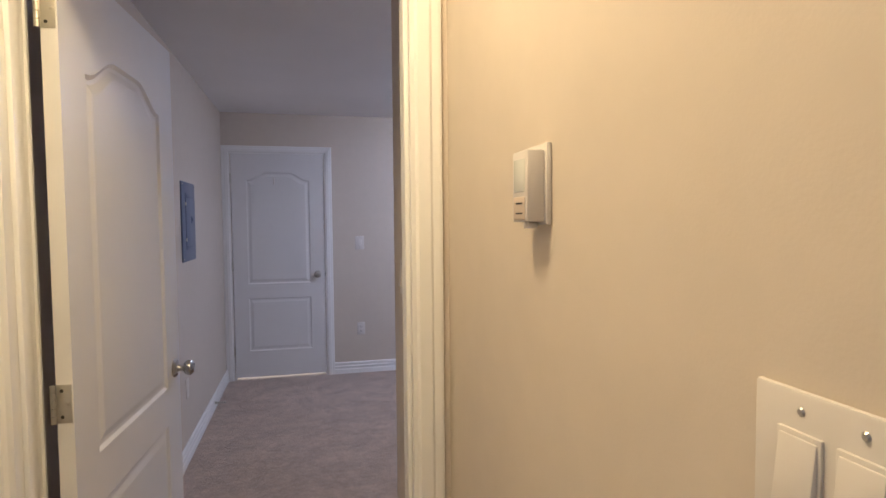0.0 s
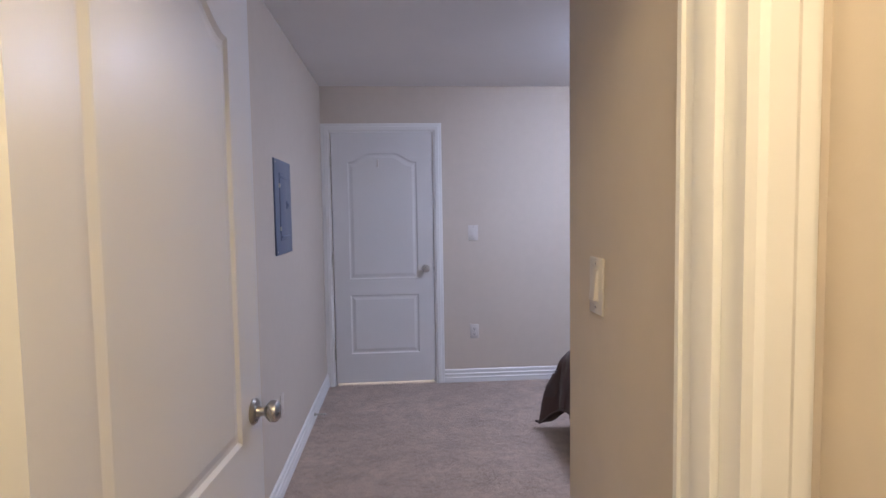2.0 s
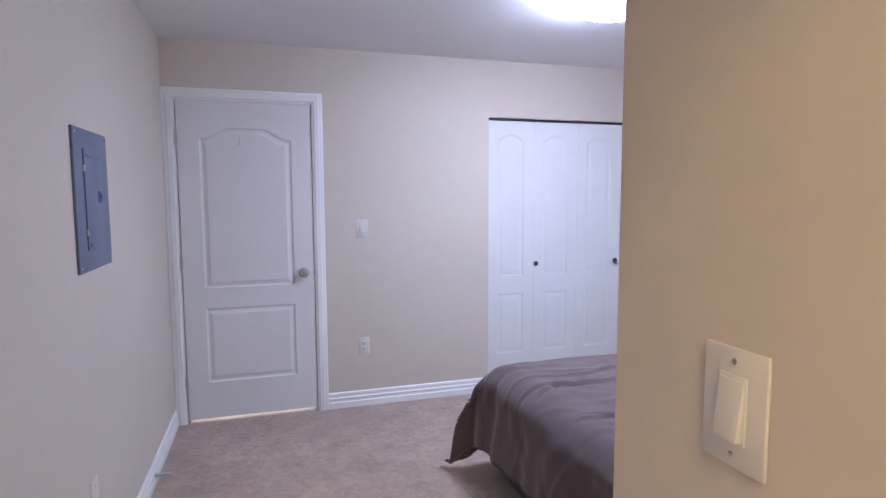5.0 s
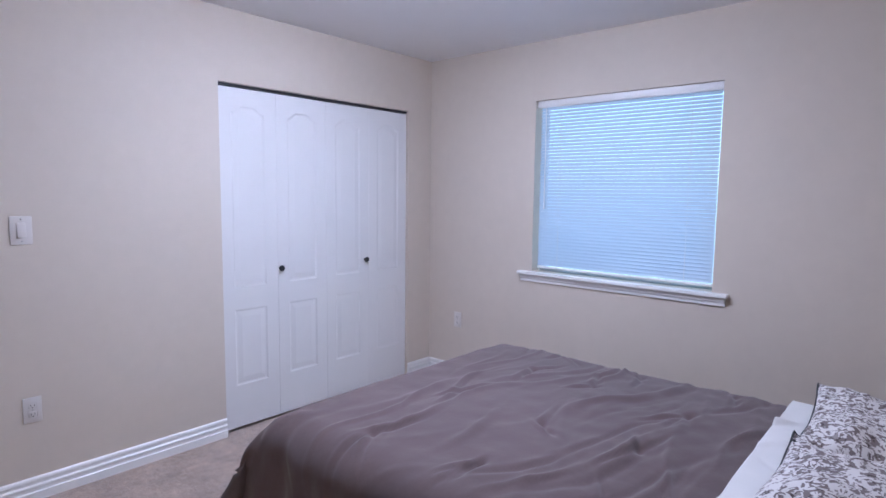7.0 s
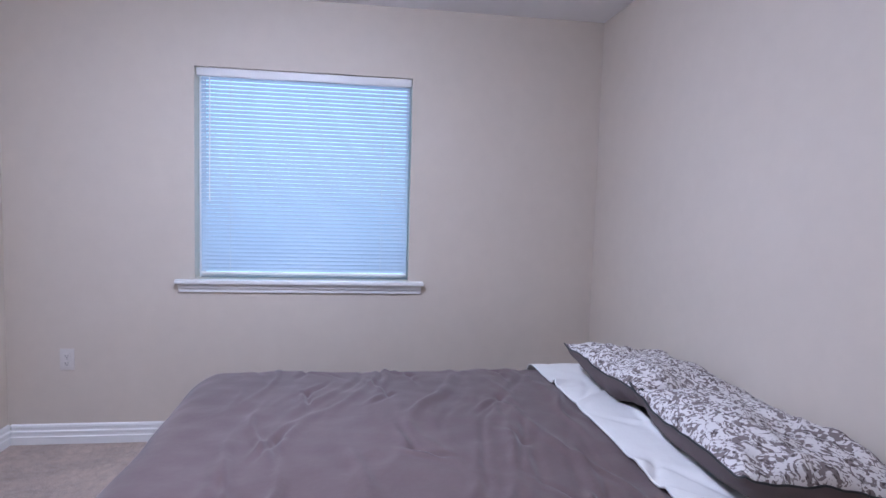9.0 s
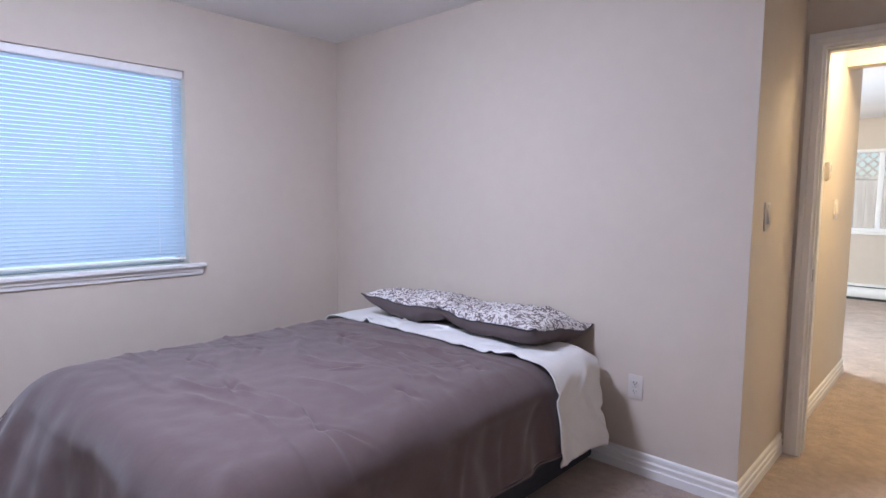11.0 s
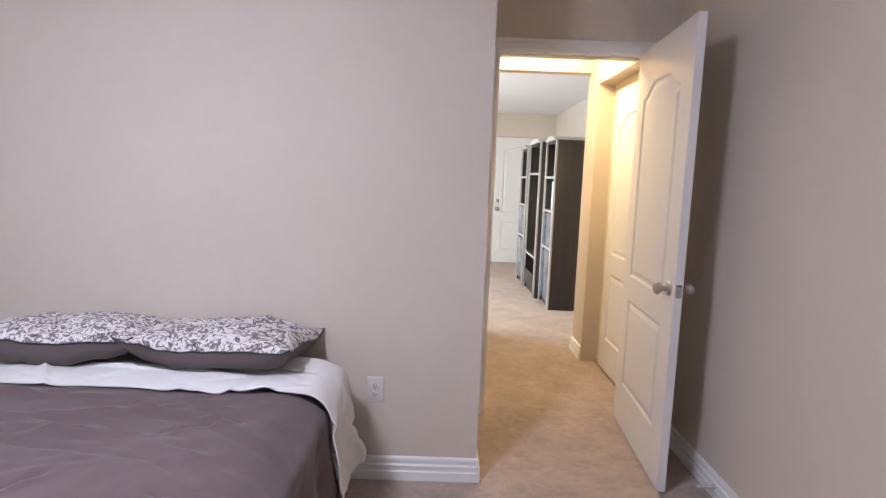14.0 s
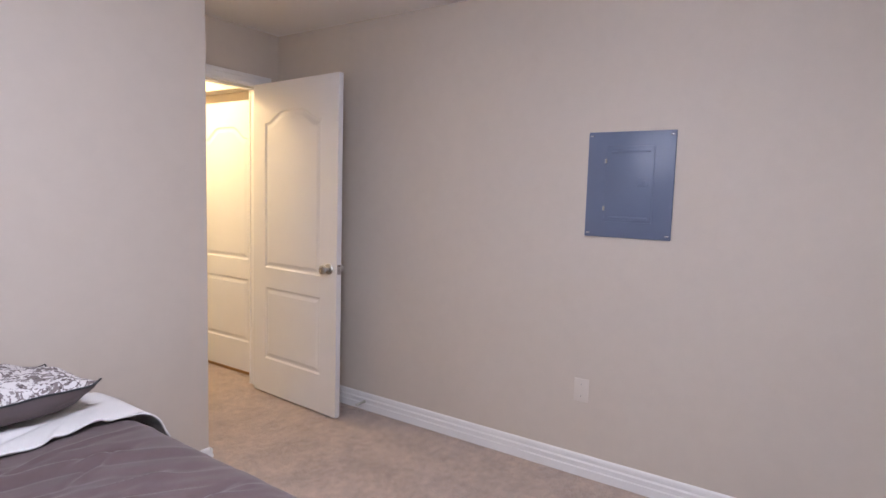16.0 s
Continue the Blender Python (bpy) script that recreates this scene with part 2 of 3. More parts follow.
BASE = [(0, 0), (0.017, 0), (0.017, 0.040), (0.0125, 0.045), (0.0125, 0.058), (0.0155, 0.061), (0.0155, 0.070),
        (0.009, 0.076), (0.009, 0.088), (0.012, 0.091), (0.010, 0.102), (0.004, 0.108), (0, 0.108)]


def baseboard(a, b, out):
    structure("baseboard", extrude(bmesh.new(), BASE, a, b, out), WHITE, "white ribbed wooden baseboard")


baseboard((0, DW1, 0), (0, N - 0.017, 0), (1, 0, 0))
baseboard((0.957, N, 0), (CLOSET[0], N, 0), (0, -1, 0))
baseboard((CLOSET[1], N, 0), (W, N, 0), (0, -1, 0))
baseboard((W, HEAD, 0), (W, N - 0.017, 0), (-1, 0, 0))
baseboard((ALC, HEAD, 0), (W - 0.017, HEAD, 0), (0, 1, 0))
baseboard((ALC, DW1 + 0.018, 0), (ALC, HEAD + 0.017, 0), (-1, 0, 0))
baseboard((HALLE, -0.85, 0), (HALLE, DW0 - 0.018, 0), (-1, 0, 0))
baseboard((HALLW, -0.28, 0), (HALLW, 0.02, 0), (1, 0, 0))
baseboard((0.405, LS, 0), (0.90, LS, 0), (0, 1, 0))
baseboard((LW, LS, 0), (LW, -0.28, 0), (1, 0, 0))
baseboard((LE, LS, 0), (LE, -0.85, 0), (-1, 0, 0))

CAS = [(0, 0), (0.0, 0.070), (0.010, 0.070), (0.014, 0.062), (0.014, 0.048), (0.018, 0.042), (0.018, 0.016), (0.012, 0.010), (0.010, 0.0)]


def casing(axis_y, out, x0, x1, top, w=0.070, foot=0.0):
    """Mitred trim round an opening in a wall that faces out (+1 or -1 along y)."""
    bm = bmesh.new()
    loops = []
    for cx, cz, dx, dz in ((x0, foot, -1, 0), (x0, top, -1, 1), (x1, top, 1, 1), (x1, foot, 1, 0)):
        loops.append([bm.verts.new((cx + dx * q * w / 0.07, axis_y + out * p, cz + dz * q * w / 0.07)) for p, q in CAS])
    for a, b in zip(loops, loops[1:]):
        for i in range(len(CAS)):
            j = (i + 1) % len(CAS)
            bm.faces.new([a[i], a[j], b[j], b[i]])
    bm.faces.new(loops[0])
    bm.faces.new(loops[-1][::-1])
    return bm


def lining(x0, x1, y0, y1, top, t=0.018, stop=None):
    bm = bmesh.new()
    box(bm, x0 - t, x0, y0, y1, 0, top)
    box(bm, x1, x1 + t, y0, y1, 0, top)
    box(bm, x0 - t, x1 + t, y0, y1, top, top + t)
    if stop:
        s0, s1 = stop
        box(bm, x0, x0 + 0.011, s0, s1, 0, top - 0.011, 0.002)
        box(bm, x1 - 0.011, x1, s0, s1, 0, top - 0.011, 0.002)
        box(bm, x0, x1, s0, s1, top - 0.011, top, 0.002)
    return bm


# ---------------------------------------------------------------- doors
def panel_loop(x0, x1, z0, z1, rise, d, n=20):
    """Outline of a door panel inset by d, with a curved top that rises in the middle."""
    pts = [(x1 - d, z0 + d), (x0 + d, z0 + d)]
    top = []
    for i in range(n + 1):
        u = -1 + 2 * i / n
        k = min(1, max(0, (0.96 - abs(u)) / 0.62))
        c = k * k * (3 - 2 * k) * (0.93 + 0.07 * (1 - u * u)) if rise else 0
        top.append(((x0 + x1) / 2 + u * ((x1 - x0) / 2 - d), z1 - d + rise * c))
    return [pts[1]] + top + [pts[0]]


def door_slab(w, h, t, panels, depth=0.007, steps=(0.0, 0.010, 0.020, 0.040)):
    """A moulded slab; its hinge edge is x = 0, its faces y = 0 and y = -t. panels: (x0, x1, z0, z1, rise), from the bottom up."""
    bm = bmesh.new()
    lv = (0, -depth, -depth, -0.0015)
    for side in (0, 1):
        def P(x, z, d=0.0):
            return bm.verts.new((x, -t - d if side else d, z))
        x0, x1 = panels[0][0], panels[0][1]
        bm.faces.new([P(0, 0), P(x0, 0), P(x0, h), P(0, h)])
        bm.faces.new([P(x1, 0), P(w, 0), P(w, h), P(x1, h)])
        below = [(x0, 0), (x1, 0)]
        for px0, px1, pz0, pz1, rise in panels:
            bm.faces.new([P(*below[0])] + [P(*q) for q in below[1:]] + [P(x1, pz0), P(x0, pz0)])
            loops = [[P(x, z, l) for x, z in panel_loop(px0, px1, pz0, pz1, rise, s)] for s, l in zip(steps, lv)]
            for a, b in zip(loops, loops[1:]):
                for i in range(len(a)):
                    j = (i + 1) % len(a)
                    bm.faces.new([a[i], a[j], b[j], b[i]])
            bm.faces.new(loops[-1])
            below = panel_loop(px0, px1, pz0, pz1, rise, 0)[1:-1]
        bm.faces.new([P(x, z) for x, z in below] + [P(x1, h), P(x0, h)])
    for a, b in (((0, 0), (w, 0)), ((w, 0), (w, h)), ((w, h), (0, h)), ((0, h), (0, 0))):
        bm.faces.new([bm.verts.new((a[0], 0, a[1])), bm.verts.new((b[0], 0, b[1])), bm.verts.new((b[0], -t, b[1])), bm.verts.new((a[0], -t, a[1]))])
    bmesh.ops.remove_doubles(bm, verts=bm.verts, dist=1e-5)
    return bm


KNOB = [(0.0, 0.0), (0.032, 0.0), (0.033, 0.004), (0.028, 0.010), (0.014, 0.012), (0.0115, 0.020), (0.012, 0.030), (0.020, 0.036),
        (0.0265, 0.044), (0.0275, 0.052), (0.0255, 0.060), (0.018, 0.066), (0.008, 0.067), (0.0, 0.066)]


def hinge(bm, x, y, z, leaf=0.034):
    """A butt hinge: barrel at x, y and a round-cornered leaf on each side."""
    for k in range(5):
        lathe(bm, [(0, 0), (0.0062, 0), (0.0062, 0.0165), (0, 0.0165)], Matrix.Translation((x, y, z - 0.044 + k * 0.0178)), 12)
    return bm


def swing_door(name, m, w, h, t, panels, label, knob_z=0.92, hinges=(0.24, 1.01, 1.79), hinge_y=0.0, mat=DOOR, knob=True):
    d = thing(name, m, label, "door")
    d["kind"] = "structure"
    part("slab", door_slab(w, h, t, panels), mat, d, smooth=None)
    for s in (0, 1) if knob else ():
        mm_ = Matrix.Translation((w - 0.065, -t if s else 0, knob_z)) @ pose(0, 0, 0, 90 if s else -90)
        k = part("door_knob", lathe(bmesh.new(), KNOB, mm_, 28), NICKEL, d, "satin nickel round door knob")
    part("latch_plate", boxm(w - 0.001, w + 0.0015, -t / 2 - 0.0125, -t / 2 + 0.0125, knob_z - 0.028, knob_z + 0.028, 0.0005), NICKEL, d, "nickel latch plate on the door edge")
    part("latch_bolt", boxm(w, w + 0.011, -t / 2 - 0.006, -t / 2 + 0.006, knob_z - 0.011, knob_z + 0.011, 0.003), NICKEL, d)
    for z in hinges:
        hb = hinge(bmesh.new(), -0.003, hinge_y + (0.005 if hinge_y == 0 else -0.005), z)
        box(hb, -0.0018, -0.0002, -t + 0.003, -0.001, z - 0.044, z + 0.044, 0.0004)
        hg = part("hinge", hb, STEEL, d, "brushed steel butt hinge")
        for dz, dy in ((-0.030, -0.012), (0.0, -0.024), (0.030, -0.012)):
            part("hinge_screw", lathe(bmesh.new(), [(0, 0.0012), (0.0030, 0.0010), (0.0042, 0.0)], Matrix.Translation((-0.0018, dy, z + dz)) @ pose(0, 0, 0, 0, -90), 10), SLOT if dz else STEEL, hg)
    return d


P32 = [(0.125, 0.675, 0.235, 0.715, 0), (0.125, 0.675, 0.845, 1.78, 0.070)]
swing_door("door_1", pose(0.078, N + 0.030, 0.026, 0, 0, 0), 0.800, 2.013, 0.035, P32,
           "white moulded two-panel door with arched top panel, closed", hinge_y=-0.04)
structure("door_trim_1", casing(N, -1, 0.070, 0.886, 2.040), WHITE, "white moulded door casing")
structure("door_lining_1", lining(DOOR1[0] + 0.0, DOOR1[1] - 0.0, N + 0.001, N + 0.12, 2.045, 0.002, (N + 0.032, N + 0.06)), WHITE, "white door lining")
part("hook_plate", boxm(0.36, 0.372, -0.045, -0.037, 1.74, 1.80, 0.002), PLASTIC, bpy.data.objects["door_1"], "small white hook plate")
# unseen slab added to catch the sun and brighten the gap under door_1
structure("sunlit_slab_1", boxm(-0.02, 0.98, N + 0.121, N + 0.80, -0.2, 0.004), VINYL, "pale slab added outside to show a sunlit strip under the door")

# bedroom door, standing open against the west wall
HX, HY = 0.165, DW1 + 0.004
D2W = 0.82
swing_door("door_2", pose(HX + 0.004, HY, 0.014, 0, 0, 86.2), D2W, 2.030, 0.035, P32,
           "white moulded two-panel door standing open against the wall", knob_z=0.897, hinges=(0.24, 1.01, 1.89))
structure("door_trim_2", casing(DW1, 1, 0.142, 0.963, 2.035, 0.075), WHITE, "white moulded door casing")
structure("door_trim_3", casing(DW0, -1, 0.142, 0.963, 2.035, 0.075), WHITE, "white moulded door casing")
structure("door_lining_2", lining(0.137, 0.968, DW0 + 0.001, DW1 - 0.001, 2.038, 0.002, (DW0 + 0.035, DW0 + 0.08)), WHITE, "white door lining with stop")
strike = thing("strike_plate", pose(0.967, 1.025, 0.93), "nickel strike plate on the door lining", "hardware")
part("plate", boxm(-0.0025, 0.0005, -0.015, 0.015, -0.03, 0.03, 0.0006), NICKEL, strike)
stop = thing("door_stop", pose(0.017, 1.90, 0.055), "small spring door stop on the baseboard", "door stop")
part("spring", lathe(bmesh.new(), [(0, 0), (0.011, 0), (0.011, 0.006)] + [(0.006 + 0.0016 * (i % 2), 0.008 + i * 0.0025) for i in range(22)] + [(0, 0.064)], pose(0, 0, 0, 0, 90, 0), 14), STEEL, stop)
part("rubber_tip", lathe(bmesh.new(), [(0, 0.063), (0.008, 0.063), (0.009, 0.072), (0.006, 0.077), (0, 0.077)], pose(0, 0, 0, 0, 90, 0), 14), PLASTIC, stop)
stop2 = copy_thing(stop, pose(0.017, 4.20, 0.055))

# hall side door in its recess
swing_door("door_3", pose(0.012, 0.159, 0.03, 0, 0, 90), 0.755, 1.965, 0.035,
           [(0.12, 0.635, 0.22, 0.69, 0), (0.12, 0.635, 0.83, 1.70, 0.085)], "white moulded two-panel door in the hall, closed", knob=False)
structure("threshold_3", boxm(0.005, 0.035, 0.02, DW0, 0.0, 0.022, 0.004), OAK, "orange oak threshold strip")

# closet bifold doors
bifold_panels = [(0.075, 0.285, 0.25, 0.70, 0), (0.075, 0.285, 0.83, 1.83, 0.035)]
closet = thing("closet_door", pose(CLOSET[0] + 0.004, N + 0.052, 0.022), "white bifold closet door with moulded panels and black knobs", "closet door")
closet["kind"] = "structure"
LEAF = (CLOSET[1] - CLOSET[0] - 0.008) / 4
for i in range(4):
    bm = door_slab(LEAF - 0.0015, 1.962, 0.032, bifold_panels, 0.005, (0.0, 0.010, 0.018, 0.045))
    bmesh.ops.translate(bm, vec=(i * LEAF, 0, 0), verts=bm.verts)
    leaf = part("leaf", bm, DOOR, closet, smooth=None)
    if i in (1, 2):
        kx = LEAF + 0.012 if i == 1 else 3 * LEAF - 0.038
        part("knob", lathe(bmesh.new(), [(0, 0), (0.009, 0), (0.008, 0.010), (0.016, 0.016), (0.019, 0.024), (0.015, 0.031), (0, 0.033)],
                           Matrix.Translation((kx, -0.032, 0.920)) @ pose(0, 0, 0, 90), 20), BLACK, leaf, "round black closet knob")
part("track", boxm(-0.003, 4 * LEAF + 0.003, -0.034, 0.0, 1.968, 1.982), BLACK, closet, "black top track")
structure("closet_lining", lining(CLOSET[0] + 0.002, CLOSET[1] - 0.002, N + 0.002, N + 0.118, 2.003, 0.001), WALL, "painted drywall return")

# ---------------------------------------------------------------- bedroom window
win = thing("window_1", pose(W, WIN[0], WIN[2]), "white vinyl window behind closed blinds", "window", kind="structure")
ww, wh = WIN[1] - WIN[0], WIN[3] - WIN[2]
fr = bmesh.new()
FW = 0.022
box(fr, 0.09, 0.15, 0, FW, 0, wh, 0.003); box(fr, 0.09, 0.15, ww - FW, ww, 0, wh, 0.003)
box(fr, 0.09, 0.15, FW, ww - FW, 0, FW, 0.003); box(fr, 0.09, 0.15, FW, ww - FW, wh - FW, wh, 0.003)
part("window_frame", fr, VINYL, win)
g = part("pane", boxm(0.118, 0.124, FW, ww - FW, FW, wh - FW), GLASS, win)
g.visible_shadow = False
sill = thing("window_sill", pose(W, WIN[0], WIN[2]), "white moulded window sill and apron", "window sill", kind="structure")
part("sill_board", boxm(-0.045, 0.088, -0.085, ww + 0.093, -0.022, -0.0005, 0.004), WHITE, sill)
part("apron", extrude(bmesh.new(), [(0, -0.072), (0.012, -0.070), (0.014, -0.055), (0.024, -0.045), (0.026, -0.032), (0.034, -0.023), (0, -0.023)],
                      (0, -0.072, 0), (0, ww + 0.080, 0), (-1, 0, 0)), WHITE, sill)
blinds = thing("window_blind", pose(W + 0.030, WIN[0], WIN[2]), "closed white mini blind, slats tinted blue for the daylight glow", "blind")
part("headrail", boxm(-0.016, 0.022, 0.006, ww - 0.006, wh - 0.046, wh - 0.002, 0.003), WHITE, blinds)
SL = 49
pitch = (wh - 0.046 - 0.042) / SL
sb = bmesh.new()
prof = [(-0.0125 + 0.025 * i / 4, 0.0022 * (1 - (2 * i / 4 - 1) ** 2)) for i in range(5)]
ang = radians(52)
rows_ = []
for yy in (0.012, ww - 0.028):
    rows_.append([sb.verts.new((p * math.cos(ang) - q * math.sin(ang), yy, p * math.sin(ang) + q * math.cos(ang))) for p, q in prof])
for i in range(4):
    sb.faces.new([rows_[0][i], rows_[0][i + 1], rows_[1][i + 1], rows_[1][i]])
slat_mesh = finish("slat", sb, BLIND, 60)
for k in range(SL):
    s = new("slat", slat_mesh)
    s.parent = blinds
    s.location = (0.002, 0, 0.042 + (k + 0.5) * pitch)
part("bottom_rail", boxm(-0.010, 0.012, 0.012, ww - 0.028, 0.024, 0.037, 0.003), WHITE, blinds)
for yy in (0.16, ww - 0.18):
    part("ladder_cord", lathe(bmesh.new(), [(0, 0.02), (0.0009, 0.02), (0.0009, wh - 0.04), (0, wh - 0.04)], Matrix.Translation((-0.011, yy, 0)), 6), PLASTIC, blinds)
part("tilt_wand", lathe(bmesh.new(), [(0, 0.42), (0.0045, 0.42), (0.0035, 0.5), (0.0035, wh - 0.05), (0, wh - 0.05)], Matrix.Translation((-0.020, ww - 0.075, 0)), 8), VINYL, blinds, "clear white tilt wand")


# ---------------------------------------------------------------- wall fittings
def cover(bm, w, h, d=0.006):
    return box(bm, -w / 2, w / 2, -d, 0, -h / 2, h / 2, 0.003)


def screw(parent, x, z, y=-0.0062):
    part("screw", lathe(bmesh.new(), [(0, 0.0015), (0.002, 0.0014), (0.0034, 0.0)], Matrix.Translation((x, y, z)) @ pose(0, 0, 0, 90), 10), NICKEL, parent)


def switch(m, gangs=1, label="white decorator rocker light switch on the wall"):
    s = thing("light_switch", m, label, "light switch")
    w = 0.072 + 0.046 * (gangs - 1)
    part("plate", cover(bmesh.new(), w + 0.010, 0.124), PLASTIC, s)
    for g in range(gangs):
        x = (g - (gangs - 1) / 2) * 0.046
        part("bezel", boxm(x - 0.018, x + 0.018, -0.0085, -0.005, -0.0345, 0.0345, 0.001), PLASTIC, s)
        bm = boxm(x - 0.0155, x + 0.0155, -0.013, -0.006, -0.031, 0.031, 0.0015)
        for v in bm.verts:
            v.co.y += 0.0035 * (v.co.z / 0.031) if v.co.y < -0.009 else 0
        part("rocker", bm, PLASTIC, s)
        for z in (-0.048, 0.048):
            screw(s, x, z)
    return s


def outlet(m, label="white duplex wall outlet"):
    s = thing("wall_outlet", m, label, "outlet")
    part("plate", cover(bmesh.new(), 0.072, 0.116), PLASTIC, s)
    for z in (-0.02, 0.02):
        f = part("socket", boxm(-0.017, 0.017, -0.0085, -0.005, z - 0.0145, z + 0.0145, 0.004), PLASTIC, s)
        for x, hh in ((-0.0065, 0.0045), (0.0065, 0.0038)):
            part("slot", boxm(x - 0.0012, x + 0.0012, -0.0092, -0.008, z - hh + 0.002, z + hh + 0.002), SLOT, f)
        part("slot", boxm(-0.0025, 0.0025, -0.0092, -0.008, z - 0.0105, z - 0.006, 0.001), SLOT, f)
    screw(s, 0, 0)
    return s


outlet(pose(1.205, N, 0.42))
switch(pose(1.203, N, 1.228), label="white rocker light switch beside the closed door")
outlet(pose(W, 4.705, 0.455, 0, 0, -90))
outlet(pose(1.515, HEAD, 0.415, 0, 0, 180))
switch(pose(ALC, 1.605, 1.232, 0, 0, -90), label="white rocker light switch on the alcove wall")
switch(pose(HALLE, -0.084, 1.253, 0, 0, -90), 2, "white double rocker switch on the hall wall")
blank = thing("blank_wall_plate", pose(0, 3.295, 0.43, 0, 0, 90), "blank wall plate painted in the wall colour", "wall plate")
part("plate", cover(bmesh.new(), 0.074, 0.116), Mat("painted_plate", (0.66, 0.60, 0.53), 0.4).m, blank)
for z in (-0.03, 0.03):
    screw(blank, 0, z)

thermo = thing("thermostat", pose(HALLE, 0.386, 1.481, 0, 0, -90) @ Matrix.Scale(0.88, 4), "white electronic wall thermostat with two buttons", "thermostat")
part("back_plate", boxm(-0.038, 0.038, -0.010, 0, -0.064, 0.064, 0.003), PLASTIC, thermo)
body = part("body", boxm(-0.034, 0.032, -0.040, -0.009, -0.060, 0.054, 0.005), PLASTIC, thermo)
part("screen", boxm(-0.024, 0.024, -0.0408, -0.038, -0.012, 0.040, 0.001), Mat("pale_lcd", (0.62, 0.63, 0.58), 0.25).m, body, "pale grey display")
btn = part("button_panel", boxm(-0.024, 0.024, -0.0411, -0.038, -0.056, -0.020, 0.001), Mat("beige_buttons", (0.55, 0.46, 0.38), 0.5).m, body, "beige button panel")
for z in (-0.030, -0.046):
    part("button_mark", boxm(-0.012, 0.016, -0.0418, -0.040, z - 0.0013, z + 0.0013), SLOT, btn)
part("lower_tab", boxm(-0.012, 0.012, -0.030, -0.012, -0.070, -0.060, 0.003), PLASTIC, thermo)

# breaker panel set in the west wall
ep = thing("breaker_panel", pose(0, 3.468, 1.436, 0, 0, 90), "blue-grey steel electrical breaker panel on the wall", "electrical panel")
cv = boxm(-0.197, 0.197, -0.010, 0.0, -0.244, 0.244, 0.003)
part("cover", cv, PANELGREY, ep)
pd = bmesh.new()
box(pd, -0.105, 0.110, -0.0145, -0.008, -0.172, 0.178, 0.003)
pdoor = part("panel_door", pd, PANELGREY, ep)
part("rib", boxm(-0.085, 0.092, -0.0175, -0.013, 0.148, 0.162, 0.003), PANELGREY, pdoor)
part("rib", boxm(-0.085, 0.092, -0.0175, -0.013, -0.160, -0.146, 0.003), PANELGREY, pdoor)
lt = part("latch", boxm(0.040, 0.092, -0.0175, -0.013, -0.008, 0.034, 0.002), PANELGREY, pdoor)
part("latch_tab", boxm(0.056, 0.076, -0.022, -0.016, 0.004, 0.022, 0.002), PANELGREY, pdoor)
for x, z in ((-0.11, 0.11), (-0.11, -0.11)):
    part("panel_hinge", lathe(bmesh.new(), [(0, -0.010), (0.005, -0.010), (0.005, 0.010), (0, 0.010)], Matrix.Translation((x, -0.013, z)), 10), STEEL, pdoor)
for x in (-0.18, 0.18):
    for z in (-0.226, 0.226):
        part("screw", boxm(x - 0.008, x + 0.008, -0.0125, -0.009, z - 0.003, z + 0.003, 0.001), NICKEL, ep)


# ---------------------------------------------------------------- ceiling lamps
def ceiling_lamp(m, r, mat, label):
    c = thing("ceiling_lamp", m, label, "ceiling lamp")
    part("base_ring", lathe(bmesh.new(), [(0, 0), (r * 1.03, 0), (r * 1.05, -0.012), (r * 1.02, -0.022), (r * 0.9, -0.024), (0, -0.024)], n=40), WHITE, c)
    part("glass_dome", lathe(bmesh.new(), [(r, -0.024)] + [(r * math.cos(a), -0.026 - 0.085 * math.sin(a)) for a in [i * math.pi / 20 for i in range(1, 10)]] + [(0, -0.111)], n=40), mat, c, "lit frosted glass dome")
    part("finial", lathe(bmesh.new(), [(0, -0.108), (0.010, -0.110), (0.012, -0.118), (0.006, -0.126), (0, -0.128)], n=14), NICKEL, c)
    return c


ceiling_lamp(pose(2.20, 3.60, H), 0.205, LAMP_B, "frosted glass flush ceiling lamp, lit cool white")
ceiling_lamp(pose(0.60, 0.32, H), 0.17, LAMP_H, "frosted glass flush ceiling lamp, lit warm yellow")
ceiling_lamp(pose(1.74, -3.95, H), 0.14, LAMP_L, "frosted glass flush ceiling lamp in the living room")
smoke = thing("smoke_detector", pose(0.93, -3.14, H), "white round smoke detector on the ceiling", "smoke detector")
part("housing", lathe(bmesh.new(), [(0, 0), (0.07, 0), (0.07, -0.018), (0.058, -0.034), (0.03, -0.040), (0, -0.040)], n=28), PLASTIC, smoke)
part("vent_ring", lathe(bmesh.new(), [(0.071, -0.008), (0.073, -0.010), (0.071, -0.013)], n=28), SLOT, smoke)

# ---------------------------------------------------------------- bed
BX0, BX1, BY0, BY1, BZ = 1.655, 3.165, 1.87, 3.82, 0.56


def fade(x, a, b):
    t = min(1, max(0, (x - a) / (b - a)))
    return t * t * (3 - 2 * t)


bed = thing("bed", pose(0, 0, 0), "double bed with a black cloth base and white mattress", "bed")
part("bed_base", boxm(BX0 + 0.035, BX1 - 0.035, BY0 + 0.01, BY1 - 0.04, 0.04, 0.30, 0.02, 3), NAVY, bed, "black cloth bed base")
part("mattress", boxm(BX0, BX1, BY0, BY1, 0.30, BZ - 0.005, 0.05, 4), SHEET, bed, "white mattress")
